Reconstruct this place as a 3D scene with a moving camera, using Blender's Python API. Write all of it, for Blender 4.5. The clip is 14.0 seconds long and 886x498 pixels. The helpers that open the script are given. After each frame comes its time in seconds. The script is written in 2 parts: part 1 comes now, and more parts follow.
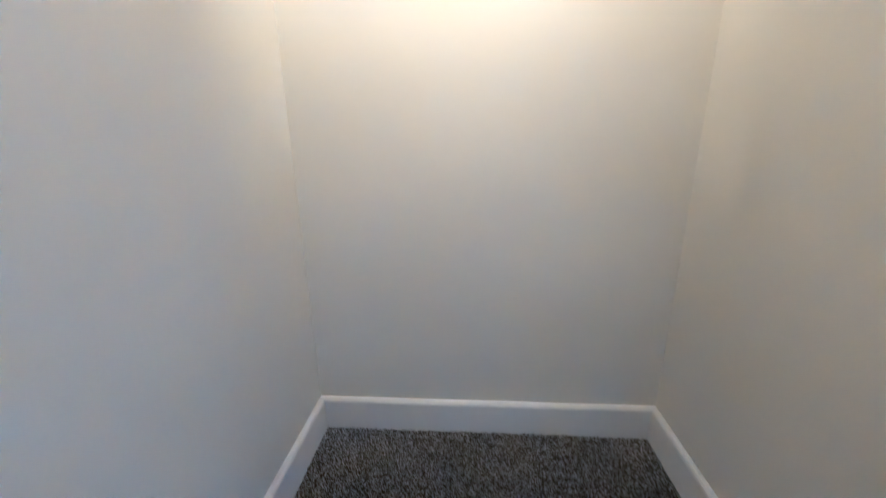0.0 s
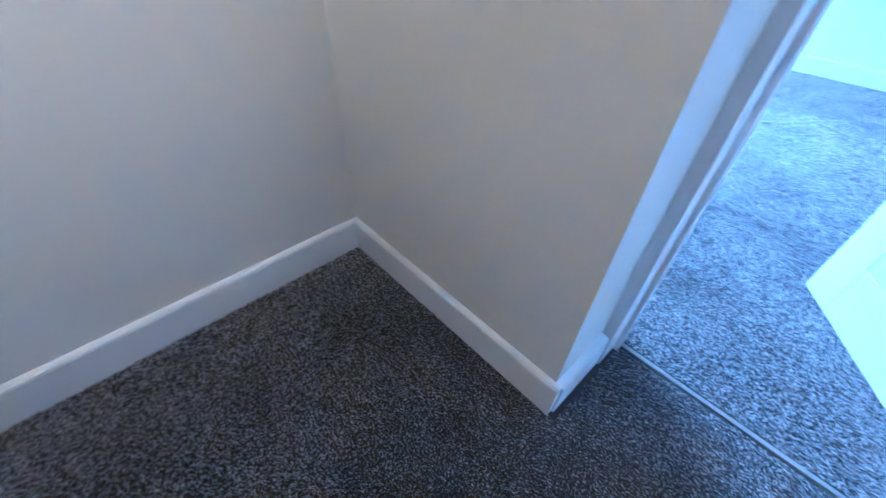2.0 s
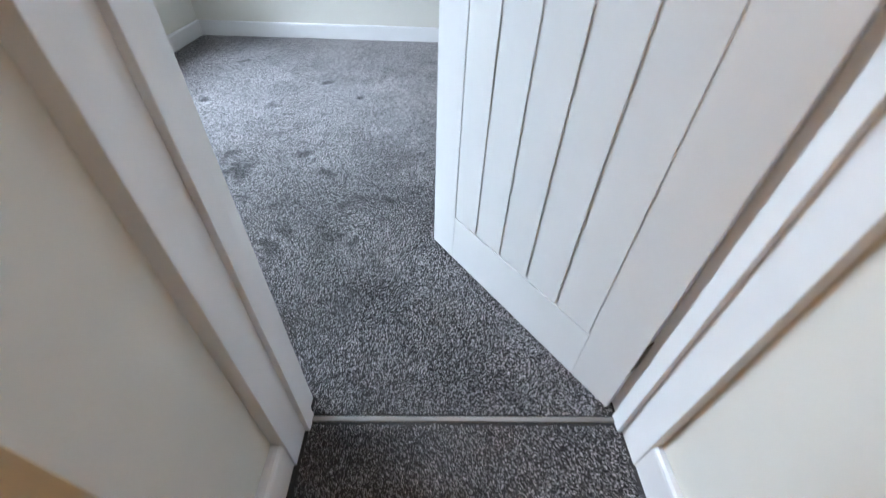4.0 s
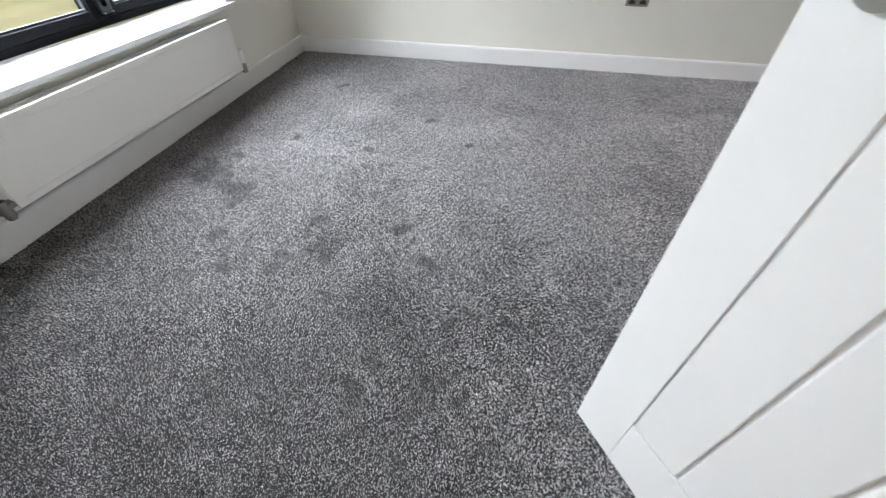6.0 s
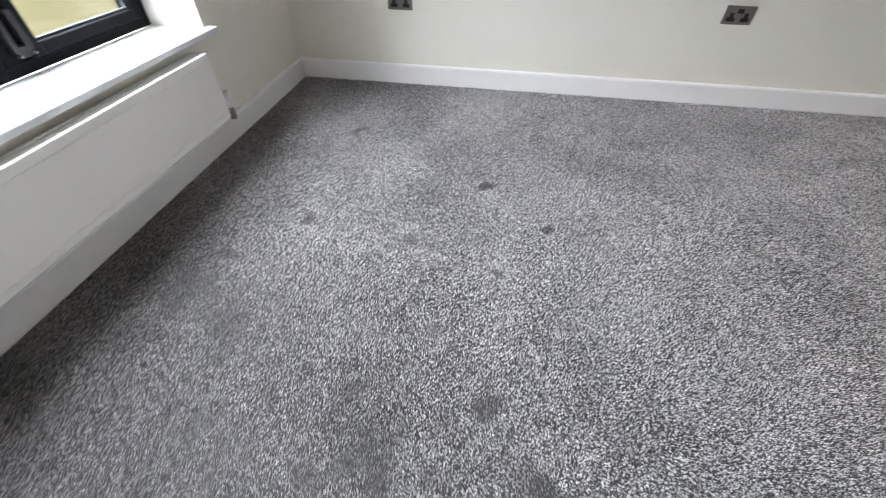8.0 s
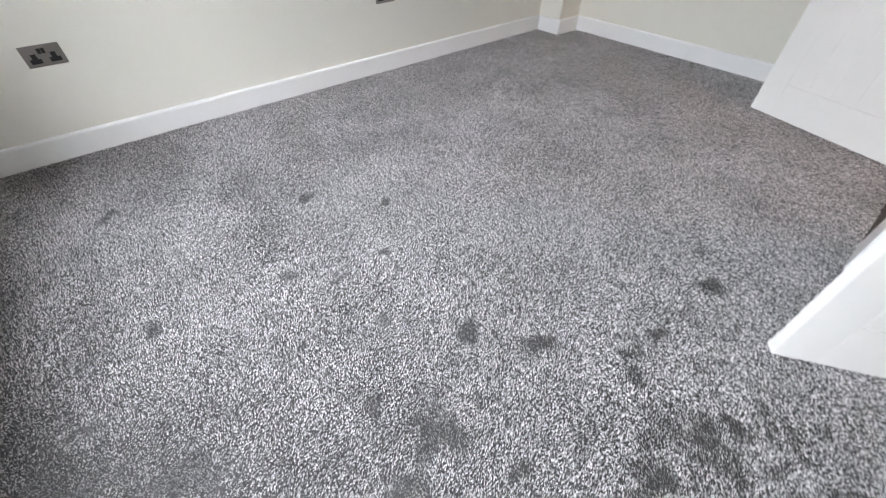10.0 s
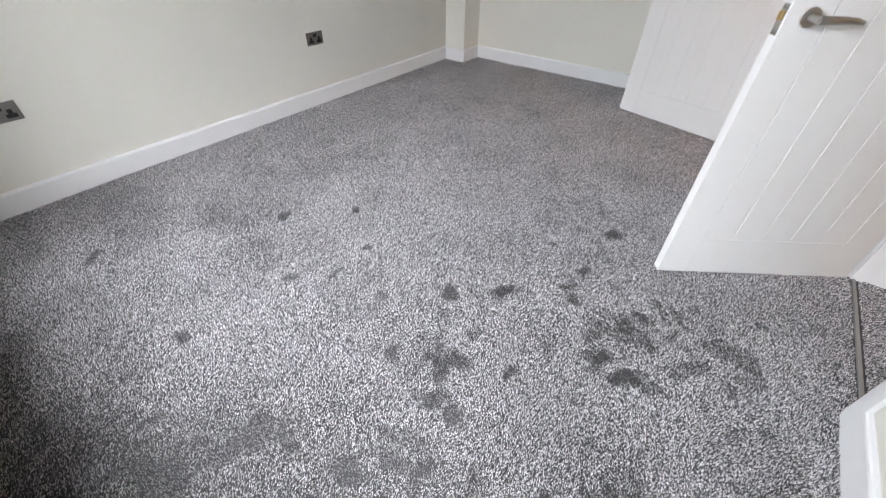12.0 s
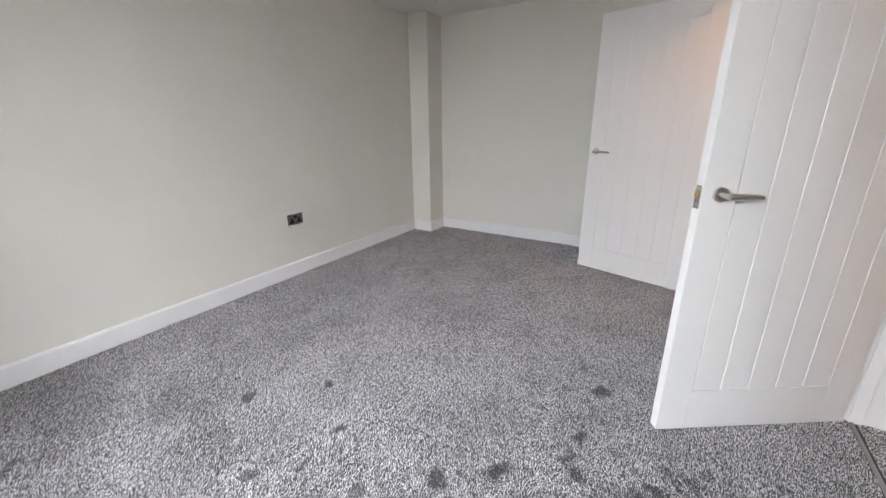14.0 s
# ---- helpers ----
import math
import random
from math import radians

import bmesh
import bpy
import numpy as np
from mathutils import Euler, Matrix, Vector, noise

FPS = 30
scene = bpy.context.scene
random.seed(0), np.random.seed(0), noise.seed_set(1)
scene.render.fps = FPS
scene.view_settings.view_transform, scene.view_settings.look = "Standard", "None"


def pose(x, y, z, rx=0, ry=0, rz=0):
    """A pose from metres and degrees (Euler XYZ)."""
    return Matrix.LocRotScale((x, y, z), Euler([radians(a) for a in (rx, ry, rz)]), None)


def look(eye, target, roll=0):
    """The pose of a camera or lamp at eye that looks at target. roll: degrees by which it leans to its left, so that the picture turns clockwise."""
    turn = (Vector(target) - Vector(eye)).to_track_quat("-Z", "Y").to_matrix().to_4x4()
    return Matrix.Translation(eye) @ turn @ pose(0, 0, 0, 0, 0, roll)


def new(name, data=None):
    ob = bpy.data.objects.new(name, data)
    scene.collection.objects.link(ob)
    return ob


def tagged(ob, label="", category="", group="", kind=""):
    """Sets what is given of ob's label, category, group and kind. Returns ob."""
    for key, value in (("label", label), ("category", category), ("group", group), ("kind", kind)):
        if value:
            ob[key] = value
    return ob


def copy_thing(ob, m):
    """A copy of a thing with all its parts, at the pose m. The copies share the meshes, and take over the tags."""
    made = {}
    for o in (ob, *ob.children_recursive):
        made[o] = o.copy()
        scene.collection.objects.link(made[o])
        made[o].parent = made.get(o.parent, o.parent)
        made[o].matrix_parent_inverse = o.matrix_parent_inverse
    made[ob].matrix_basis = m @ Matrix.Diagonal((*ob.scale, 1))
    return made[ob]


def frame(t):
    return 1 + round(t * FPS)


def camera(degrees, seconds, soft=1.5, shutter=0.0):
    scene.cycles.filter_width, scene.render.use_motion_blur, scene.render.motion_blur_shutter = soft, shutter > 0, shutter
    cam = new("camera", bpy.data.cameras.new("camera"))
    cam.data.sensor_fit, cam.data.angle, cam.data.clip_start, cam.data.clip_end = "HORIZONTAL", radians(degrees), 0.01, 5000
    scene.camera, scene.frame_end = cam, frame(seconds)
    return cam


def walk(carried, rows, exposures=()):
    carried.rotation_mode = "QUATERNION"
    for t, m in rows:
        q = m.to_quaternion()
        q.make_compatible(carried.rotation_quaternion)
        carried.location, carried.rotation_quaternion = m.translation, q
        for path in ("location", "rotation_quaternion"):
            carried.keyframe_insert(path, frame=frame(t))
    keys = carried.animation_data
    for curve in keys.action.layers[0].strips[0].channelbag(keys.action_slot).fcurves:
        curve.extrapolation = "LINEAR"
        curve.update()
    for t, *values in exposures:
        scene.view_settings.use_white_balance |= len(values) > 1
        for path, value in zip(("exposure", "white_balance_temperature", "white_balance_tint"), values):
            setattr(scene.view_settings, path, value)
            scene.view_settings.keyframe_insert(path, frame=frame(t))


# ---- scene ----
cam = camera(97.4, 14.0, soft=1.2, shutter=0.3)
PATH = [
    (0, (-0.156, -0.953, 0.989), (-2.067, -1.083, 0.416), -0.8),
    (0.5, (-0.127, -0.907, 0.947), (-1.948, -0.825, 0.124), -2.3),
    (1, (-0.166, -0.893, 0.951), (-1.787, -0.58, -0.178), -2.1),
    (1.5, (-0.286, -0.848, 0.943), (-1.667, -0.245, -0.373), -0.5),
    (2, (-0.303, -0.872, 0.968), (-1.343, 0.168, -0.387), 2.8),
    (2.5, (-0.183, -0.848, 0.934), (-0.849, 0.467, -0.418), 1.9),
    (3, (-0.105, -0.805, 0.938), (-0.396, 0.634, -0.42), 2.5),
    (3.5, (-0.044, -0.707, 0.981), (-0.12, 0.76, -0.376), 2.0),
    (4, (-0.095, -0.465, 1.018), (-0.036, 1.01, -0.332), 2.5),
    (4.2, (-0.137, -0.385, 1.021), (-0.048, 1.105, -0.309), 3.1),
    (6.5, (-0.414, 0.312, 1.064), (-0.81, 1.696, -0.324), 0.0),
    (7, (-0.497, 0.467, 1.049), (-0.966, 1.823, -0.345), 0.2),
    (7.5, (-0.656, 0.659, 1.053), (-1.085, 2.024, -0.344), 0.3),
    (8, (-0.811, 0.891, 1.035), (-1.036, 2.302, -0.365), 0.4),
    (8.5, (-0.902, 1.041, 1.042), (-0.789, 2.461, -0.361), 0.5),
    (9, (-1.0, 1.048, 1.054), (-0.514, 2.392, -0.345), 1.3),
    (9.2, (-1.044, 1.014, 1.059), (-0.439, 2.314, -0.336), 1.1),
    (11.5, (-1.667, 0.721, 1.169), (-0.524, 1.602, -0.215), 1.0),
    (12, (-1.679, 0.714, 1.21), (-0.461, 1.615, -0.095), 0.8),
    (12.5, (-1.692, 0.706, 1.233), (-0.37, 1.663, 0.076), 0.4),
    (13, (-1.694, 0.714, 1.24), (-0.264, 1.725, 0.275), 0.0),
    (13.5, (-1.692, 0.717, 1.242), (-0.165, 1.752, 0.469), -0.3),
    (14, (-1.667, 0.751, 1.25), (-0.056, 1.757, 0.622), -0.6),
]
walk(cam, [(t, look(eye, target, roll)) for t, eye, target, roll in PATH],
     exposures=[(0, 0.88, 4050, 2), (1.0, 1.1, 4000, 4), (1.5, 1.15, 3850, 2), (2.0, 0.95, 3600, 5), (2.5, 0.4, 3500, 9),
                (3.0, 0.05, 4000, 8), (3.5, 0.1, 5200, 10), (4.2, 0.2, 6500, 12), (6.3, 0.15, 7300, 16), (9.0, 0.15, 7400, 17),
                (11.5, 0.03, 7400, 18), (14, -0.12, 7500, 19)])

# ---- light ----
world = bpy.data.worlds.new("sky")
scene.world = world
world.use_nodes = True
wn = world.node_tree.nodes
sky = wn.new("ShaderNodeTexSky")
sky.sky_type, sky.sun_disc = "NISHITA", False
sky.sun_elevation, sky.sun_rotation = radians(60), radians(90)
world.node_tree.links.new(sky.outputs[0], wn["Background"].inputs[0])
wn["Background"].inputs[1].default_value = 0.15


def lamp(name, kind, m, energy, color, **more):
    data = bpy.data.lights.new(name, kind)
    data.energy, data.color = energy, color
    if kind == "SUN":
        data.angle = radians(more["angle"])
    if kind == "AREA":
        data.shape, data.size, data.size_y = more.get("shape", "RECTANGLE"), more["size"], more.get("size_y", more["size"])
    ob = new(name, data)
    ob.matrix_world = m
    return ob


lamp("sun", "SUN", look((0, 0, 0), (-0.5, 0.12, -0.87)), 4.5, (1, 0.96, 0.9), angle=3)
sky_lamp = lamp("window_daylight", "AREA", look((-3.55, 1.75, 3.1), (-0.55, 1.75, 1.1)), 1150, (0.72, 0.86, 1.0), size=4.2, size_y=3.3)
sky_lamp.data.spread = radians(165)
hall_lamp = lamp("hall_downlight_glow", "AREA", look((-0.75, -0.9, 2.262), (-1.3, -0.95, 1.85)), 16, (1.0, 0.6, 0.29), shape="DISK", size=0.09)
hall_lamp.data.spread = radians(96)
lamp("shower_room_glow", "AREA", look((1.2, 0.15, 2.262), (1.15, 0.95, 0)), 15, (1.0, 0.55, 0.28), shape="DISK", size=0.09)


# ---- materials ----
def material(name, color, rough=0.5, metal=0.0):
    m = bpy.data.materials.new(name)
    m.use_nodes = True
    b = m.node_tree.nodes["Principled BSDF"]
    b.inputs["Base Color"].default_value = (*color, 1)
    b.inputs["Roughness"].default_value, b.inputs["Metallic"].default_value = rough, metal
    return m, m.node_tree, b


def node(tree, kind, **values):
    n = tree.nodes.new(kind)
    for key, value in values.items():
        n.inputs[key].default_value = value
    return n


def noise_of(tree, scale, detail=3.0, rough=0.5):
    where = tree.nodes.new("ShaderNodeTexCoord")
    n = node(tree, "ShaderNodeTexNoise", Scale=scale, Detail=detail, Roughness=rough)
    tree.links.new(where.outputs["Object"], n.inputs["Vector"])
    return n


def ramp(tree, source, stops):
    r = tree.nodes.new("ShaderNodeValToRGB")
    e = r.color_ramp.elements
    for k, (at, c) in enumerate(stops):
        el = e[k] if k < 2 else e.new(at)
        el.position, el.color = at, (*c, 1)
    tree.links.new(source, r.inputs[0])
    return r


def painted(name, color, rough, spread=0.03, grain=180.0, bump=0.06):
    """Paint with faint roller grain, slow tone changes and uneven gloss."""
    m, tree, b = material(name, color, rough)
    slow, fine = noise_of(tree, 1.7, 4), noise_of(tree, grain, 2)
    lo, hi = tuple(c * (1 - spread) for c in color), tuple(min(1, c * (1 + spread)) for c in color)
    r = ramp(tree, slow.outputs[0], [(0.3, lo), (0.7, hi)])
    tree.links.new(r.outputs[0], b.inputs["Base Color"])
    g = ramp(tree, noise_of(tree, 9, 3).outputs[0], [(0.3, (rough - 0.05,) * 3), (0.7, (rough + 0.06,) * 3)])
    tree.links.new(g.outputs[0], b.inputs["Roughness"])
    bn = node(tree, "ShaderNodeBump", Strength=bump, Distance=0.002)
    tree.links.new(fine.outputs[0], bn.inputs["Height"])
    tree.links.new(bn.outputs[0], b.inputs["Normal"])
    return m


def carpet_material():
    """Grey cut pile: salt-and-pepper tufts, with the shade of trodden dents put into their colour, and a silky gloss
    along the nap.
    """
    m, tree, b = material("carpet_pile", (0.2, 0.2, 0.2), 0.34)
    L = tree.links.new
    geo = tree.nodes.new("ShaderNodeNewGeometry")
    tone = ramp(tree, geo.outputs["Random Per Island"], [(0.0, (0.04, 0.038, 0.039)), (0.42, (0.16, 0.155, 0.159)), (0.56, (0.69, 0.665, 0.675)), (1.0, (0.96, 0.93, 0.942))])
    # dents darken the tuft colour, imitating the shade of pressed, turned pile
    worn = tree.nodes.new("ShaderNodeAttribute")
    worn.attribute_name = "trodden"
    dent_shade = ramp(tree, worn.outputs["Fac"], [(0.0, (1.0,) * 3), (1.0, (0.46,) * 3)])
    wide = ramp(tree, noise_of(tree, 3.4, 5, 0.62).outputs[0], [(0.36, (0.9,) * 3), (0.58, (1.14,) * 3)])
    colour = tone.outputs[0]
    for factor in (dent_shade, wide):
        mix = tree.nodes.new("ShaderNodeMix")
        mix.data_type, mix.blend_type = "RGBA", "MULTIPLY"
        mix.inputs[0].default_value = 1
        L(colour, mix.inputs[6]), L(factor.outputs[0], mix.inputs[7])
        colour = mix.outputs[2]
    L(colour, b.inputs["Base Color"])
    b.inputs["Specular IOR Level"].default_value = 0.9
    through_fibre = tree.nodes.new("ShaderNodeBsdfTranslucent")
    blend = node(tree, "ShaderNodeMixShader", Fac=0.35)
    L(colour, through_fibre.inputs["Color"])
    L(b.outputs[0], blend.inputs[1]), L(through_fibre.outputs[0], blend.inputs[2])
    L(blend.outputs[0], tree.nodes["Material Output"].inputs["Surface"])
    return m


WALL = painted("wall_emulsion", (0.737, 0.714, 0.648), 0.62, 0.025, 220, 0.08)
CEIL = painted("ceiling_emulsion", (0.78, 0.77, 0.74), 0.8, 0.02, 200, 0.06)
TRIM = painted("trim_satin", (0.8, 0.8, 0.8), 0.34, 0.02, 60, 0.03)
DOOR = painted("door_satin", (0.79, 0.785, 0.775), 0.36, 0.02, 240, 0.05)
RAD = material("radiator_enamel", (0.8, 0.79, 0.76), 0.38)[0]
SILL = painted("sill_gloss", (0.68, 0.69, 0.71), 0.5, 0.015, 50, 0.02)
FRAME = painted("anthracite_frame", (0.005, 0.006, 0.008), 0.5, 0.1, 120, 0.03)
FRAME.node_tree.nodes["Principled BSDF"].inputs["Specular IOR Level"].default_value = 0.08
CARPET = carpet_material()
BACKING = painted("carpet_backing", (0.07, 0.068, 0.069), 0.95, 0.3, 300, 0.4)
STEEL = material("satin_steel", (0.55, 0.54, 0.52), 0.28, 1)[0]
NICKEL = material("black_nickel", (0.27, 0.25, 0.235), 0.3, 1)[0]
BRONZE = material("dark_bronze_hinge", (0.14, 0.12, 0.1), 0.35, 1)[0]
CHROME = material("chrome", (0.72, 0.72, 0.72), 0.12, 1)[0]
BLACK = material("black_plastic", (0.008, 0.008, 0.008), 0.5)[0]
RUBBER = material("black_rubber", (0.02, 0.02, 0.02), 0.75)[0]
WHITEP = material("white_plastic", (0.78, 0.78, 0.76), 0.4)[0]
GAP = material("dark_underlay", (0.03, 0.028, 0.025), 0.9)[0]
STRIP = painted("worn_alloy_strip", (0.3, 0.285, 0.27), 0.45, 0.35, 90, 0.4)
BRASS = material("brass_latch", (0.6, 0.42, 0.2), 0.3, 1)[0]
SPACER = material("grey_spacer", (0.07, 0.075, 0.08), 0.5)[0]
GLASS, gt, gb = material("window_glass", (1, 1, 1), 0.0)
gb.inputs["Transmission Weight"].default_value, gb.inputs["IOR"].default_value = 1.0, 1.45
GRASS, tt, tb = material("lawn_grass", (0.1, 0.14, 0.04), 0.9)
tt.links.new(ramp(tt, noise_of(tt, 0.6, 8, 0.7).outputs[0], [(0.3, (0.24, 0.26, 0.12)), (0.7, (0.42, 0.42, 0.24))]).outputs[0], tb.inputs["Base Color"])
PAVING = painted("pale_paving", (0.39, 0.43, 0.4), 0.8, 0.12, 30, 0.2)
KERB = painted("white_kerb", (0.7, 0.7, 0.68), 0.8, 0.1, 30, 0.1)


# ---- mesh helpers ----
def box(bm, x0, x1, y0, y1, z0, z1, bevel=0.0):
    made = bmesh.ops.create_cube(bm, size=1)["verts"]
    bmesh.ops.scale(bm, vec=(x1 - x0, y1 - y0, z1 - z0), verts=made)
    bmesh.ops.translate(bm, vec=((x0 + x1) / 2, (y0 + y1) / 2, (z0 + z1) / 2), verts=made)
    if bevel:
        edges = list({e for v in made for e in v.link_edges})
        bmesh.ops.bevel(bm, geom=edges, offset=bevel, segments=2, affect="EDGES", profile=0.5)
    return bm


def boxes(*rows, bevel=0.0):
    bm = bmesh.new()
    for r in rows:
        box(bm, *r, bevel=bevel)
    return bm


def rod(bm, a, b, r, r2=None, segments=20):
    a, b = Vector(a), Vector(b)
    m = Matrix.Translation((a + b) / 2) @ (b - a).to_track_quat("Z", "Y").to_matrix().to_4x4()
    bmesh.ops.create_cone(bm, cap_ends=True, segments=segments, radius1=r, radius2=r if r2 is None else r2, depth=(b - a).length, matrix=m)
    return bm


def part(name, bm, mat, parent=None, label="", smooth=False):
    me = bpy.data.meshes.new(name)
    bm.to_mesh(me)
    bm.free()
    me.materials.append(mat)
    if smooth:
        me.shade_smooth()
        me.set_sharp_from_angle(angle=radians(40))
    ob = new(name, me)
    if parent:
        ob.parent = parent
    if label:
        ob["label"] = label
    return ob


def structure(name, bm, mat, label, category):
    return tagged(part(name, bm, mat), label, category, kind="structure")


def thing(name, m, label, category, group="", kind=""):
    ob = new(name)
    ob.empty_display_size = 0.1
    ob.matrix_world = m
    return tagged(ob, label, category, group, kind)


# ---- the large structure ----
CZ = 2.30          # ceiling height
XW, YN, XE = -2.205, 3.476, 2.324
structure("floor_bedroom", boxes((-2.5, 2.5, -0.006, 3.65, -0.12, 0)), BACKING, "dark grey cut-pile carpet with trodden patches", "carpet")
structure("floor_hall", boxes((-1.4, 0.6, -1.6, -0.022, -0.12, 0)), BACKING, "dark grey cut-pile carpet in the hall", "carpet")
structure("floor_slab", boxes((-2.5, 2.5, -1.7, 3.65, -0.3, -0.125), (-0.5, 0.5, -0.022, -0.006, -0.125, -0.008)), GAP, "dark underlay beneath the carpet", "floor")
structure("ceiling", boxes((-2.6, 2.6, -1.75, 3.75, CZ, CZ + 0.15)), CEIL, "plain matt white plaster ceiling", "ceiling")
W0, W1, WZ0, WZ1 = 0.74, 2.66, 0.485, 2.08   # window opening
XO = -2.55
structure("wall_west", boxes((XO, XW, -0.34, W0, 0, CZ), (XO, XW, W1, YN + 0.12, 0, CZ), (XO, XW, W0, W1, 0, WZ0), (XO, XW, W0, W1, WZ1, CZ)),
          WALL, "cream painted wall below and around the window", "wall")
structure("wall_north", boxes((XW, XE + 0.12, YN, YN + 0.12, 0, CZ)), WALL, "cream painted long bedroom wall", "wall")
structure("wall_pillar", boxes((2.05, XE, 3.238, YN, 0, CZ)), WALL, "cream painted boxed corner pillar", "pillar")
structure("wall_east", boxes((XE, XE + 0.12, -0.9, YN, 0, CZ)), WALL, "cream painted end wall of the bedroom", "wall")
structure("wall_entry", boxes((XW, -0.438, -0.337, 0.03, 0, CZ), (-0.438, 0.438, -0.11, 0.03, 2.035, CZ)), WALL, "cream painted wall beside the bedroom doorway", "wall")
structure("wall_stub", boxes((0.43, 0.544, -1.6, -0.125, 0, CZ), (0.438, 0.544, -0.125, 0.03, 0, CZ)), WALL, "painted hall wall running to the bedroom doorway", "wall")
structure("wall_closet", boxes((0.544, 0.66, -0.9, 0.645, 0, CZ), (0.66, 0.73, 0.545, 0.645, 0, CZ), (1.607, XE, 0.545, 0.645, 0, CZ), (0.73, 1.607, 0.545, 0.645, 2.035, CZ)),
          WALL, "pale cream painted return wall with the second doorway", "wall")
structure("wall_shower_room", boxes((0.66, XE, -1.0, -0.9, 0, CZ)), WALL, "plain painted wall beyond the second door", "wall")
structure("wall_hall_end", boxes((-1.4, -1.275, -1.6, -0.337, 0, CZ)), WALL, "plain painted end wall of the hall", "wall")
structure("wall_hall_south", boxes((-1.275, 0.43, -1.6, -1.46, 0, CZ)), WALL, "plain painted side wall of the hall", "wall")


def skirting(name, x0, x1, y0, y1, face):
    """A board 120 mm high; face: the side whose top edge is eased (+x, -x, +y, -y)."""
    bm = boxes((x0, x1, y0, y1, -0.01, 0.12))
    axis, sign = "xy".index(face[1]), 1 if face[0] == "+" else -1
    far = max(v.co[axis] * sign for v in bm.verts)
    top = [e for e in bm.edges if all(v.co.z > 0.1 and v.co[axis] * sign > far - 1e-5 for v in e.verts)]
    bmesh.ops.bevel(bm, geom=top, offset=0.014, segments=3, affect="EDGES", profile=0.5)
    return structure(name, bm, TRIM, "white satin painted skirting board", "baseboard")


T = 0.018
skirting("baseboard", XW, XW + T, 0.045, YN, "+x")
skirting("baseboard", XW + T, 2.05, YN - T, YN, "-y")
skirting("baseboard", 2.05 - T, 2.05, 3.238 - T, YN - T, "-x")
skirting("baseboard", 2.05, XE, 3.238 - T, 3.238, "-y")
skirting("baseboard", XE - T, XE, 0.66, 3.238 - T, "-x")
skirting("baseboard", XW + T, -0.482, 0.03, 0.03 + T, "+y")
skirting("baseboard", 0.544 - T, 0.544, 0.048, 0.645, "-x")
skirting("baseboard", 1.67, XE - T, 0.645, 0.645 + T, "+y")
skirting("baseboard", -1.275, -1.275 + T, -1.46, -0.337, "+x")
skirting("baseboard", -1.275 + T, 0.43 - T, -1.46, -1.46 + T, "+y")
skirting("baseboard", -1.275 + T, -0.438 + T, -0.337 - T, -0.337, "-y")
skirting("baseboard", -0.438, -0.438 + T + 0.006, -0.337, -0.125, "+x")
skirting("baseboard", 0.43 - T, 0.43, -1.46 + T, -0.125, "-x")


# ---- doorways ----
def doorway(name, m, w, y0, y1, stop0, stop1, arch_l, arch_r, label):
    """Lining, stops and room-side architrave round an opening w wide; local x across, y towards the room."""
    d = thing(name, m, label, "door frame", kind="structure")
    h = w / 2
    part("lining", boxes((-h - 0.03, -h, y0, y1, -0.01, 2.03), bevel=0.0015), TRIM, d)
    part("lining", boxes((h, h + 0.03, y0, y1, -0.01, 2.03), bevel=0.0015), TRIM, d)
    part("lining_head", boxes((-h, h, y0, y1, 2.0, 2.03), bevel=0.0015), TRIM, d)
    part("stop", boxes((-h, -h + 0.013, stop0, stop1, -0.01, 2.0), bevel=0.0015), TRIM, d)
    part("stop", boxes((h - 0.013, h, stop0, stop1, -0.01, 2.0), bevel=0.0015), TRIM, d)
    part("stop_head", boxes((-h + 0.013, h - 0.013, stop0, stop1, 1.987, 2.0), bevel=0.0015), TRIM, d)
    y2 = y1 + 0.003
    part("architrave", boxes((-h - 0.012 - arch_l, -h - 0.012, y1 - 0.012, y2, -0.01, 2.08), bevel=0.003), TRIM, d)
    part("architrave", boxes((h + 0.012, h + 0.012 + arch_r, y1 - 0.012, y2, -0.01, 2.08), bevel=0.003), TRIM, d)
    part("architrave_head", boxes((-h - 0.012, h + 0.012, y1 - 0.012, y2, 2.012, 2.08), bevel=0.003), TRIM, d)
    return d


doorway("door_frame_1", pose(0, 0, 0), 0.816, -0.125, 0.043, -0.045, -0.003, 0.062, 0.06, "white painted lining and architrave of the bedroom doorway")
frame_2 = doorway("door_frame_2", pose(1.1685, 0.615, 0), 0.817, -0.07, 0.043, -0.05, -0.005, 0.218, 0.06, "white painted lining of the second doorway")
plate = boxes((-0.637, -0.6345, 0.026, 0.0465, 1.10, 1.19), bevel=0.0008)
part("strike_plate", plate, STEEL, frame_2, "steel strike plate at handle height")

strip = structure("trim_threshold", boxes((-0.4, 0.4, -0.022, -0.008, -0.008, 0.005), bevel=0.002), STRIP, "worn metal carpet bar across the doorway", "threshold")


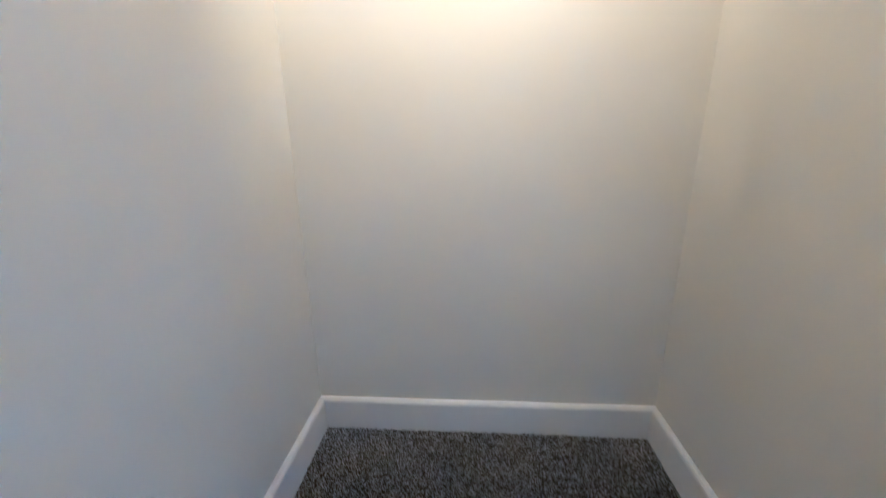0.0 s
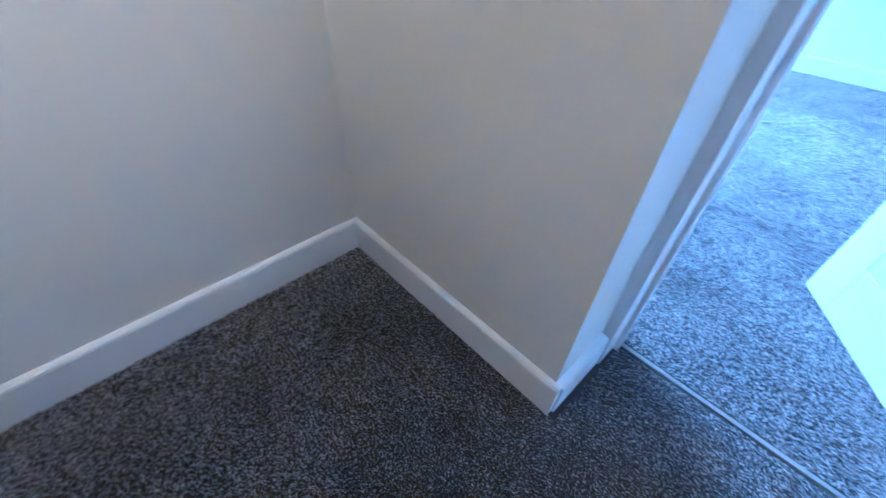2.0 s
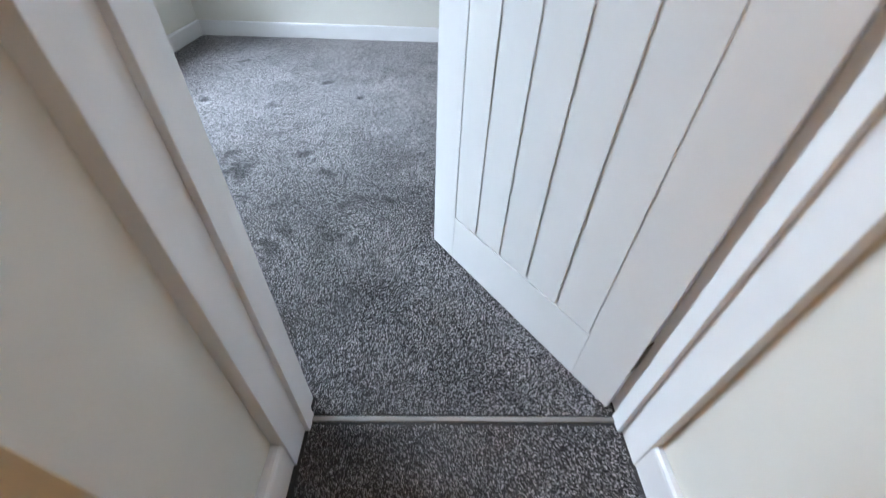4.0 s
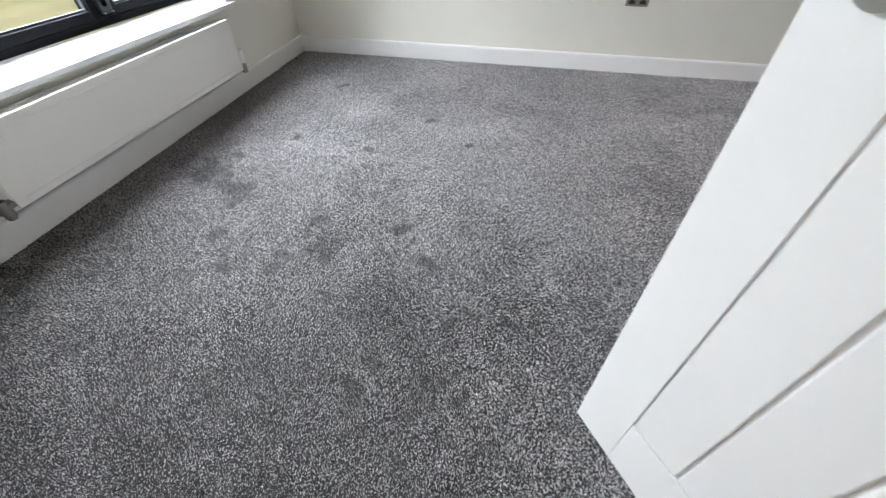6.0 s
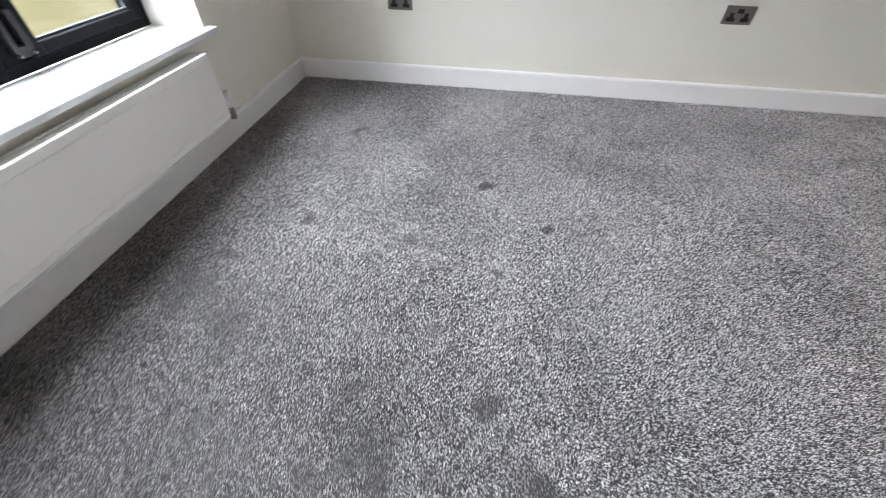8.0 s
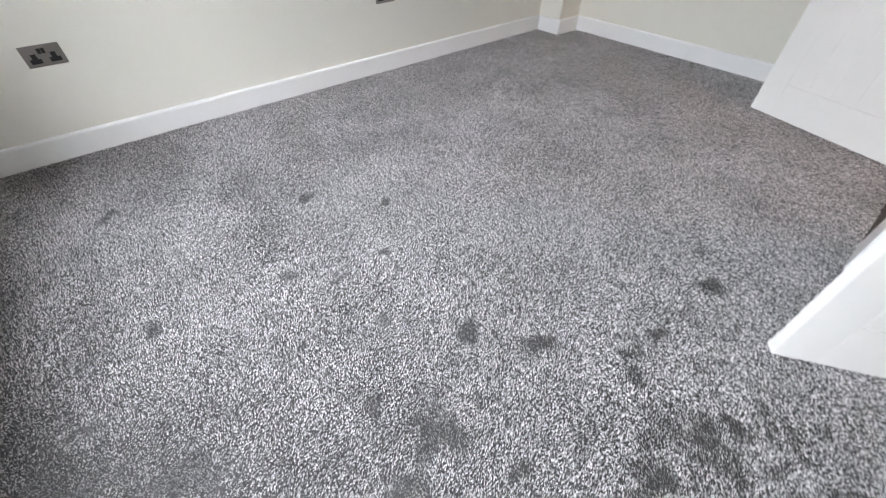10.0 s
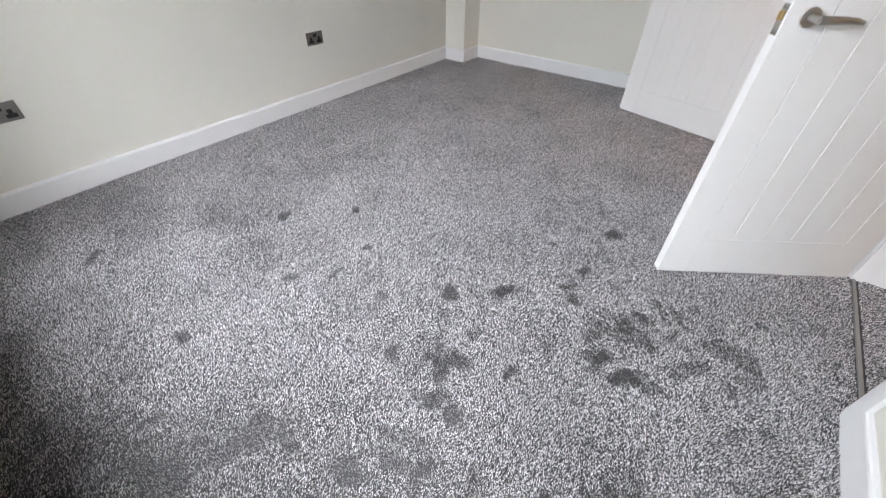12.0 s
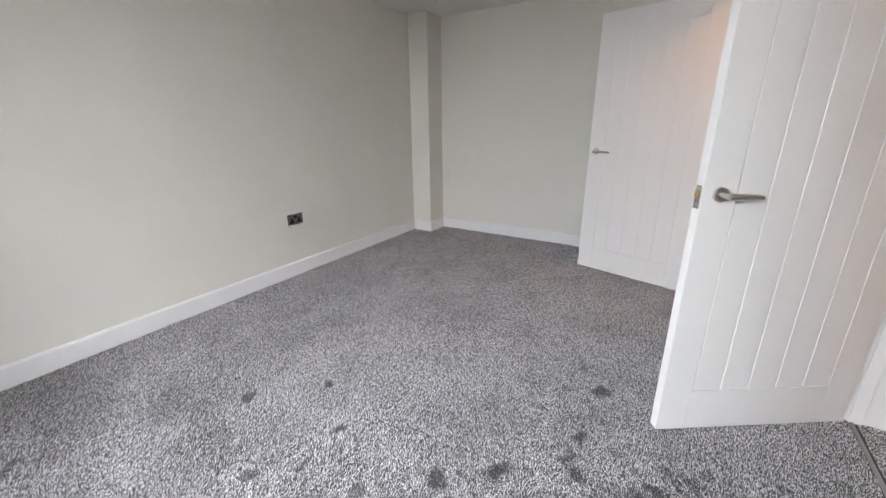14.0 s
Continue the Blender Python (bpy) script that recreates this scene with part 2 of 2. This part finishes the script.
# ---- doors ----
def door(name, m, w, label, hinge_side_y):
    """Cottage door: local x from the hinge edge, faces at y = 0 and y = -0.04."""
    d = thing(name, m, label, "door")
    z0, z1, t, skin = 0.008, 1.989, 0.04, 0.005
    part("core", boxes((0.001, w - 0.001, -t + skin, -skin, z0 + 0.001, z1 - 0.001)), DOOR, d)
    left, right, low, high = 0.122, w - 0.122, z0 + 0.185, z1 - 0.12
    for y0, y1 in ((-skin, 0), (-t, -t + skin)):
        part("stile", boxes((0, left, y0, y1, z0, z1), bevel=0.0018), DOOR, d)
        part("stile", boxes((right, w, y0, y1, z0, z1), bevel=0.0018), DOOR, d)
        part("rail", boxes((left, right, y0, y1, z0, low), bevel=0.0018), DOOR, d)
        part("rail", boxes((left, right, y0, y1, high, z1), bevel=0.0018), DOOR, d)
        step, gap = (right - left) / 5, 0.007
        for k in range(5):
            part("plank", boxes((left + k * step + gap / 2, left + (k + 1) * step - gap / 2, y0 + 0.0004, y1 - 0.0004, low + 0.004, high - 0.004), bevel=0.0022), DOOR, d)
    hx, hz = w - 0.062, 1.0
    for s, y in ((1, 0), (-1, -t)):
        handle = part("handle", rod(bmesh.new(), (hx, y, hz), (hx, y + s * 0.008, hz), 0.026, segments=28), STEEL, d, "satin steel lever handle", True)
        neck = rod(bmesh.new(), (hx, y + s * 0.006, hz), (hx, y + s * 0.052, hz), 0.0095)
        part("neck", neck, STEEL, handle, smooth=True)
        lever = bmesh.new()
        pts = [(hx + 0.006, 0.050, hz), (hx - 0.02, 0.053, hz + 0.001), (hx - 0.06, 0.052, hz + 0.002), (hx - 0.095, 0.049, hz), (hx - 0.118, 0.044, hz - 0.004)]
        rad_ = [0.0105, 0.0105, 0.0095, 0.0085, 0.0065]
        for (a, b, r, r2) in zip(pts, pts[1:], rad_, rad_[1:]):
            rod(lever, (a[0], y + s * a[1], a[2]), (b[0], y + s * b[1], b[2]), r, r2)
            bmesh.ops.create_uvsphere(lever, u_segments=12, v_segments=8, radius=r2, matrix=Matrix.Translation((b[0], y + s * b[1], b[2])))
        part("lever", lever, STEEL, handle, smooth=True)
    latch = part("latch_plate", boxes((w - 0.001, w + 0.0015, -t / 2 - 0.0125, -t / 2 + 0.0125, hz - 0.05, hz + 0.03), bevel=0.0006), CHROME, d, "chrome latch face plate")
    part("latch_bolt", boxes((w + 0.001, w + 0.009, -t / 2 - 0.006, -t / 2 + 0.006, hz - 0.012, hz + 0.012), bevel=0.001), BRASS, latch)
    for dz in (-0.038, 0.02):
        part("screw", rod(bmesh.new(), (w + 0.001, -t / 2, hz + dz), (w + 0.0022, -t / 2, hz + dz), 0.004, segments=12), STEEL, latch)
    for z in (0.24, 1.0, 1.76):
        hinge = part("hinge", boxes((-0.0022, 0.0005, -t + 0.003, -0.003, z - 0.05, z + 0.05), bevel=0.0006), BRONZE, d, "dark bronze butt hinge")
        part("knuckle", rod(bmesh.new(), (-0.004, hinge_side_y, z - 0.05), (-0.004, hinge_side_y, z + 0.05), 0.0065, segments=14), BRONZE, hinge, smooth=True)
    return d


def along(hx, hy, lx, ly):
    return pose(hx, hy, 0, 0, 0, math.degrees(math.atan2(ly - hy, lx - hx)))


door("door_1", along(0.382, 0.016, -0.084, 0.693), 0.826, "open white cottage door with vertical grooves", -0.0445)
door("door_2", along(1.546, 0.661, 1.765, 1.466), 0.834, "wide open white cottage door with vertical grooves", -0.0445)


# ---- window ----
win = thing("window_1", pose(0, 0, 0), "dark grey window with three panes above a white sill", "window", kind="structure")
FX0, FX1 = -2.535, -2.465
Y0, Y1, Z0, Z1 = W0, W1, 0.51, WZ1
part("sill", boxes((-2.465, XW, W0, W1, WZ0, 0.51), (XW, XW + 0.047, W0 - 0.035, W1 + 0.035, WZ0, 0.51), bevel=0.005), SILL, win, "glossy white window board with rounded nose")
part("outer_frame", boxes((FX0, FX1, Y0, Y0 + 0.036, Z0, Z1), bevel=0.004), FRAME, win)
part("outer_frame", boxes((FX0, FX1, Y1 - 0.036, Y1, Z0, Z1), bevel=0.004), FRAME, win)
part("outer_frame", boxes((FX0, FX1, Y0 + 0.036, Y1 - 0.036, Z0, Z0 + 0.036), bevel=0.004), FRAME, win)
part("outer_frame", boxes((FX0, FX1, Y0 + 0.036, Y1 - 0.036, Z1 - 0.036, Z1), bevel=0.004), FRAME, win)
MULLIONS = (1.385, 2.055)
for y in MULLIONS:
    part("mullion", boxes((FX0, FX1, y - 0.03, y + 0.03, Z0 + 0.036, Z1 - 0.036), bevel=0.004), FRAME, win)
edges = (Y0 + 0.036, MULLIONS[0] - 0.03, MULLIONS[0] + 0.03, MULLIONS[1] - 0.03, MULLIONS[1] + 0.03, Y1 - 0.036)
for a, b in zip(edges[::2], edges[1::2]):
    a, b, c, d, w = a + 0.002, b - 0.002, Z0 + 0.038, Z1 - 0.038, 0.042
    sash = part("sash", boxes((FX0 + 0.008, FX1 + 0.012, a, a + w, c, d), (FX0 + 0.008, FX1 + 0.012, b - w, b, c, d),
                              (FX0 + 0.008, FX1 + 0.012, a + w, b - w, c, c + w), (FX0 + 0.008, FX1 + 0.012, a + w, b - w, d - w, d), bevel=0.004), FRAME, win)
    glass = part("pane", boxes((-2.51, -2.494, a + w - 0.008, b - w + 0.008, c + w - 0.008, d - w + 0.008)), GLASS, sash, "clear double glazing")
    glass.visible_shadow = False
    for y0, y1, z0, z1 in ((a + w, b - w, c + w, c + w + 0.008), (a + w, a + w + 0.006, c + w + 0.008, d - w), (b - w - 0.006, b - w, c + w + 0.008, d - w)):
        part("glazing_bead", boxes((-2.492, -2.474, y0, y1, z0, z1), bevel=0.0015), SPACER, sash, "pale spacer edge of the glass")
for y in MULLIONS:
    catch = part("catch", boxes((FX1, FX1 + 0.03, y - 0.022, y + 0.022, 0.565, 0.60), bevel=0.004), BLACK, win, "black window catch with bright pins")
    part("catch_arm", boxes((FX1 + 0.012, FX1 + 0.034, y - 0.034, y - 0.014, 0.58, 0.70), bevel=0.005), BLACK, catch)
    part("catch_arm", boxes((FX1 + 0.012, FX1 + 0.034, y + 0.014, y + 0.034, 0.58, 0.70), bevel=0.005), BLACK, catch)
    for dy in (-0.026, 0.026):
        part("pin", rod(bmesh.new(), (FX1 + 0.02, y + dy, 0.572), (FX1 + 0.04, y + dy, 0.572), 0.004, segments=12), NICKEL, catch, smooth=True)

# ---- radiator ----
rad = thing("radiator", pose(0, 0, 0), "white panel radiator below the window sill", "radiator")
RX0, RX1, RY0, RY1, RZ0, RZ1 = -2.185, -2.107, 1.008, 2.497, 0.168, 0.458
part("front_panel", boxes((RX1 - 0.012, RX1, RY0, RY1, RZ0, RZ1), bevel=0.004), RAD, rad)
part("back_panel", boxes((RX0, RX0 + 0.012, RY0, RY1, RZ0, RZ1 - 0.004), bevel=0.004), RAD, rad)
for y in (RY0, RY1 - 0.004):
    part("side_cover", boxes((RX0 + 0.013, RX1 - 0.013, y, y + 0.004, RZ0 + 0.02, RZ1 - 0.001), bevel=0.001), RAD, rad)
grille = part("top_grille", boxes((RX0 + 0.013, RX0 + 0.017, RY0 + 0.005, RY1 - 0.005, RZ1 - 0.008, RZ1 - 0.002), (RX1 - 0.017, RX1 - 0.013, RY0 + 0.005, RY1 - 0.005, RZ1 - 0.008, RZ1 - 0.002)), RAD, rad)
bar = boxes((RX0 + 0.017, RX1 - 0.017, -0.0012, 0.0012, RZ1 - 0.008, RZ1 - 0.003))
first = part("grille_bar", bar, RAD, grille)
first.location.y = RY0 + 0.012
for k in range(1, 146):
    ob = new("grille_bar", first.data)
    ob.parent = grille
    ob.location.y = RY0 + 0.012 + k * 0.01013
fins = part("convector_fins", boxes(*[(RX0 + 0.02, RX1 - 0.02, RY0 + 0.03 + k * 0.036, RY0 + 0.032 + k * 0.036, RZ0 + 0.03, RZ1 - 0.03) for k in range(40)]), GAP, rad, "dark convector fins inside")
# pressed weld dimples along the top and bottom of the front
dimple = boxes((RX1 - 0.001, RX1 + 0.0026, -0.01, 0.01, -0.003, 0.003), bevel=0.0014)
mark = part("dimple", dimple, RAD, rad)
mark.location = (0, RY0 + 0.05, RZ1 - 0.034)
for row, z in enumerate((RZ1 - 0.034, RZ0 + 0.026)):
    for k in range(43):
        if row or k:
            ob = new("dimple", mark.data)
            ob.parent = rad
            ob.location = (0, RY0 + 0.05 + k * 0.033, z)
left = part("lockshield_valve", rod(bmesh.new(), (-2.135, 0.978, 0.15), (-2.135, 0.978, 0.215), 0.018, segments=16), NICKEL, rad, "chrome lockshield valve", True)
part("valve_nut", rod(bmesh.new(), (-2.135, 0.982, 0.19), (-2.135, 1.012, 0.19), 0.019, segments=6), NICKEL, left)
part("valve_nut", rod(bmesh.new(), (-2.135, 0.978, 0.140), (-2.135, 0.978, 0.162), 0.016, segments=6), NICKEL, left)
part("pipe", rod(bmesh.new(), (-2.135, 0.978, 0.152), (-2.205, 0.978, 0.152), 0.0075, segments=14), NICKEL, left, smooth=True)
right = part("thermostatic_valve", rod(bmesh.new(), (-2.130, 2.540, 0.14), (-2.130, 2.540, 0.2), 0.016, segments=16), NICKEL, rad, "chrome valve with white head", True)
part("valve_nut", rod(bmesh.new(), (-2.130, 2.495, 0.19), (-2.130, 2.525, 0.19), 0.013, segments=6), NICKEL, right)
head_ = bmesh.new()
rod(head_, (-2.130, 2.540, 0.2), (-2.130, 2.540, 0.25), 0.023, 0.021, 18)
rod(head_, (-2.130, 2.540, 0.25), (-2.130, 2.540, 0.275), 0.021, 0.014, 18)
part("valve_head", head_, WHITEP, right, "white plastic thermostat head", True)
part("pipe", rod(bmesh.new(), (-2.130, 2.540, 0.146), (-2.205, 2.540, 0.146), 0.0075, segments=14), NICKEL, right, smooth=True)


# ---- sockets ----
def socket(m):
    """Double switched outlet; local x along the wall, y out of it."""
    d = thing("wall_socket", m, "dark metal double power socket on the wall", "socket", "wall sockets")
    part("plate", boxes((-0.074, 0.074, 0, 0.006, -0.044, 0.044), bevel=0.002), NICKEL, d, "polished black nickel plate")
    for side in (-1, 1):
        x = side * 0.036
        inset = part("outlet", boxes((x - 0.021, x + 0.021, 0.0055, 0.0068, -0.030, -0.011), (x - 0.010, x + 0.010, 0.0055, 0.0068, -0.011, 0.010)), BLACK, d, "black outlet insert")
        for px, pz, w, h in ((0, 0.001, 0.004, 0.008), (-0.011, -0.021, 0.0065, 0.004), (0.011, -0.021, 0.0065, 0.004)):
            part("pin_hole", boxes((x + px - w / 2, x + px + w / 2, 0.0066, 0.0072, pz - h / 2, pz + h / 2)), GAP, inset)
        part("switch", boxes((side * 0.0075 - 0.007, side * 0.0075 + 0.007, 0.0055, 0.011, 0.009, 0.031), bevel=0.002), BLACK, d, "black rocker switch")
    for x in (-0.06, 0.06):
        part("screw", rod(bmesh.new(), (x, 0.005, 0.0), (x, 0.0068, 0.0), 0.0035, segments=12), NICKEL, d)
    return d


one = socket(pose(0.368, YN, 0.480, 0, 0, 180))
copy_thing(one, pose(-1.49, YN, 0.472, 0, 0, 180))

# ---- door stop on the skirting ----
stopper = thing("door_stop", pose(0.529, 0.605, 0.06), "chrome door stop with rubber tip on the skirting", "door stop")
part("rose", rod(bmesh.new(), (0, 0, 0), (-0.006, 0, 0), 0.019, 0.017, 24), CHROME, stopper, smooth=True)
part("stem", rod(bmesh.new(), (-0.005, 0, 0), (-0.05, 0, 0), 0.008, 0.007, 18), CHROME, stopper, smooth=True)
part("rubber_tip", rod(bmesh.new(), (-0.05, 0, 0), (-0.066, 0, 0), 0.0105, 0.0095, 18), RUBBER, stopper, "black rubber buffer", True)

# ---- ceiling lamps that light the hall and the room beyond the second door ----
fitting = thing("downlight", pose(-0.75, -0.9, CZ), "small white recessed ceiling downlight", "ceiling light", "downlights")
ring = bmesh.new()
rod(ring, (0, 0, 0), (0, 0, -0.034), 0.062, 0.058, 32)
part("ring", ring, WHITEP, fitting, smooth=True)
copy_thing(fitting, pose(1.2, 0.15, CZ))

# ---- outside the window, one storey below ----
GZ = -2.7
structure("ground", boxes((-400, 300, -300, 300, GZ - 0.3, GZ)), GRASS, "pale green grass far below the window", "lawn")
structure("pavement", boxes((-45, -2.6, -40, 10.5, GZ, GZ + 0.06), bevel=0.01), PAVING, "pale paved yard behind the house", "paving")
structure("kerb", boxes((-45, -2.6, 10.51, 10.68, GZ, GZ + 0.16), bevel=0.02), KERB, "white edging between paving and grass", "kerb")


# ---- carpet pile ----
def field(x, y, size, seed):
    """Smooth random values from 0 to 1 over the plan, in blotches of about that size."""
    g = np.random.RandomState(seed).rand(160, 160)
    u, v = (x + 4.0) / size, (y + 4.0) / size
    i, j = np.floor(u).astype(int), np.floor(v).astype(int)
    fu, fv = u - i, v - j
    fu, fv = fu * fu * (3 - 2 * fu), fv * fv * (3 - 2 * fv)
    i, j = i % 159, j % 159
    return (g[i, j] * (1 - fu) + g[i + 1, j] * fu) * (1 - fv) + (g[i, j + 1] * (1 - fu) + g[i + 1, j + 1] * fu) * fv


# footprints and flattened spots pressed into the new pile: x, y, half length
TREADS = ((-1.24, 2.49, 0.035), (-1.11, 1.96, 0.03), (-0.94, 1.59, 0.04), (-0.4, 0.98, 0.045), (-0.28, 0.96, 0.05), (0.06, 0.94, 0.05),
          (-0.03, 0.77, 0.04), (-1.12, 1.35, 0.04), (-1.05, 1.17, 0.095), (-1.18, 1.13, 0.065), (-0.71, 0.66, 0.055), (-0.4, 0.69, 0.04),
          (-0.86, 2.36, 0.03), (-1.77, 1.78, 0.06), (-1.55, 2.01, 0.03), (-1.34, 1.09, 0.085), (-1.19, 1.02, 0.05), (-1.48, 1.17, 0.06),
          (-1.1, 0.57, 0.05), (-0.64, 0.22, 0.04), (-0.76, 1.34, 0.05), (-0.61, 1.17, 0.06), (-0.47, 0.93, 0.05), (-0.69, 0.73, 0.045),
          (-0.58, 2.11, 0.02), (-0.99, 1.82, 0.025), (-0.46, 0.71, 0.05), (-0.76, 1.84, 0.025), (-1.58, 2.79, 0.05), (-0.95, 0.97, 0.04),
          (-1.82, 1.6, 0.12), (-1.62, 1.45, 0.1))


def pile(name, x0, x1, y0, y1, keep, spacing, seed, nap, label):
    """Tufts, each a leaning pointed blade; the nap lies one way but for brushed streaks and trodden dents."""
    rng = np.random.RandomState(seed)
    gx, gy = np.meshgrid(np.arange(x0, x1, spacing), np.arange(y0, y1, spacing), indexing="ij")
    x = gx.ravel() + rng.uniform(-0.5, 0.5, gx.size) * spacing
    y = gy.ravel() + rng.uniform(-0.5, 0.5, gx.size) * spacing
    ok = keep(x, y)
    x, y = x[ok], y[ok]
    n = len(x)
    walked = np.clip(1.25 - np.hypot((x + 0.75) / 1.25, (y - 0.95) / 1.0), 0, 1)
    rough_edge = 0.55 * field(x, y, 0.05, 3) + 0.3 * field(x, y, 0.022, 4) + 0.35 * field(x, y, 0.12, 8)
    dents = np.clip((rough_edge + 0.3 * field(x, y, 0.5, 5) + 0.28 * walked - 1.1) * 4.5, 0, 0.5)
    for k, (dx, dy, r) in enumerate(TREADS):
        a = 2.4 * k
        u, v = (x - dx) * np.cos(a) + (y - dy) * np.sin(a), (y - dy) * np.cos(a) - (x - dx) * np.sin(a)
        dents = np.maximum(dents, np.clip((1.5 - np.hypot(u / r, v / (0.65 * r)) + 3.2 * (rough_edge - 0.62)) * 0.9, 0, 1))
    swirl = field(x, y, 0.33, 6) - 0.5 + 0.6 * (field(x, y, 0.12, 7) - 0.5)
    turn = radians(nap) + swirl * 1.3 + dents * 2.4 + rng.normal(0, 0.75, n)
    # upright, taller tufts darken the dim hall corner: its shade put into the shape
    hall_shade = np.clip((-0.38 - y) / 0.25, 0, 1) * np.clip((0.2 - x) / 0.4, 0, 1)
    lean = 0.7 - 0.5 * hall_shade + 0.25 * dents + rng.normal(0, 0.28, n)
    height = rng.uniform(0.006, 0.0095, n) * (1 - 0.3 * dents) * (1 + 0.5 * hall_shade)
    width = rng.uniform(0.0014, 0.0024, n)
    tx, ty, tz = x + np.sin(lean) * np.cos(turn) * height, y + np.sin(lean) * np.sin(turn) * height, np.cos(lean) * height
    side = turn + np.pi / 2 + rng.normal(0, 0.9, n)
    sx, sy = np.cos(side) * width, np.sin(side) * width
    co = np.empty((n, 3, 3), np.float32)
    co[:, 0] = np.stack([x - sx, y - sy, np.full(n, -0.001)], 1)
    co[:, 1] = np.stack([x + sx, y + sy, np.full(n, -0.001)], 1)
    co[:, 2] = np.stack([tx, ty, tz], 1)
    me = bpy.data.meshes.new(name)
    me.vertices.add(3 * n), me.loops.add(3 * n), me.polygons.add(n)
    me.vertices.foreach_set("co", co.ravel())
    me.loops.foreach_set("vertex_index", np.arange(3 * n, dtype=np.int32))
    me.polygons.foreach_set("loop_start", np.arange(0, 3 * n, 3, dtype=np.int32))
    me.update(calc_edges=True)
    # how far each tuft is pressed; drives the shade painted into its colour
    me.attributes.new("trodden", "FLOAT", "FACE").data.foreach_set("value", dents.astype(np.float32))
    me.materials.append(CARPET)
    return tagged(new(name, me), label, "carpet pile", kind="stuff")


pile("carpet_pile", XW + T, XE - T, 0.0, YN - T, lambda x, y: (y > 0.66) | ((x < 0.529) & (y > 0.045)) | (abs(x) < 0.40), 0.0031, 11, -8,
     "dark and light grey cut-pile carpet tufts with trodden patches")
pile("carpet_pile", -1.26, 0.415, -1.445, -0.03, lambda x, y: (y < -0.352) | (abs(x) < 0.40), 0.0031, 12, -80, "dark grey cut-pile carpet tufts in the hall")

# ---- lint left on the new hall carpet ----
lint = bmesh.new()
rng_lint = random.Random(5)
for k in range(46):
    x, y = rng_lint.uniform(-0.36, 0.38), rng_lint.uniform(-0.75, -0.05)
    m = Matrix.Translation((x, y, 0.0105)) @ Euler((0, 0, rng_lint.uniform(0, 6.3))).to_matrix().to_4x4() @ Matrix.Diagonal((rng_lint.uniform(1.2, 3.2), 1, 0.6, 1))
    bmesh.ops.create_icosphere(lint, subdivisions=1, radius=rng_lint.uniform(0.0012, 0.0024), matrix=m)
tagged(part("carpet_lint", lint, STRIP), "pale lint and loose fibres on the carpet", "lint", kind="stuff")
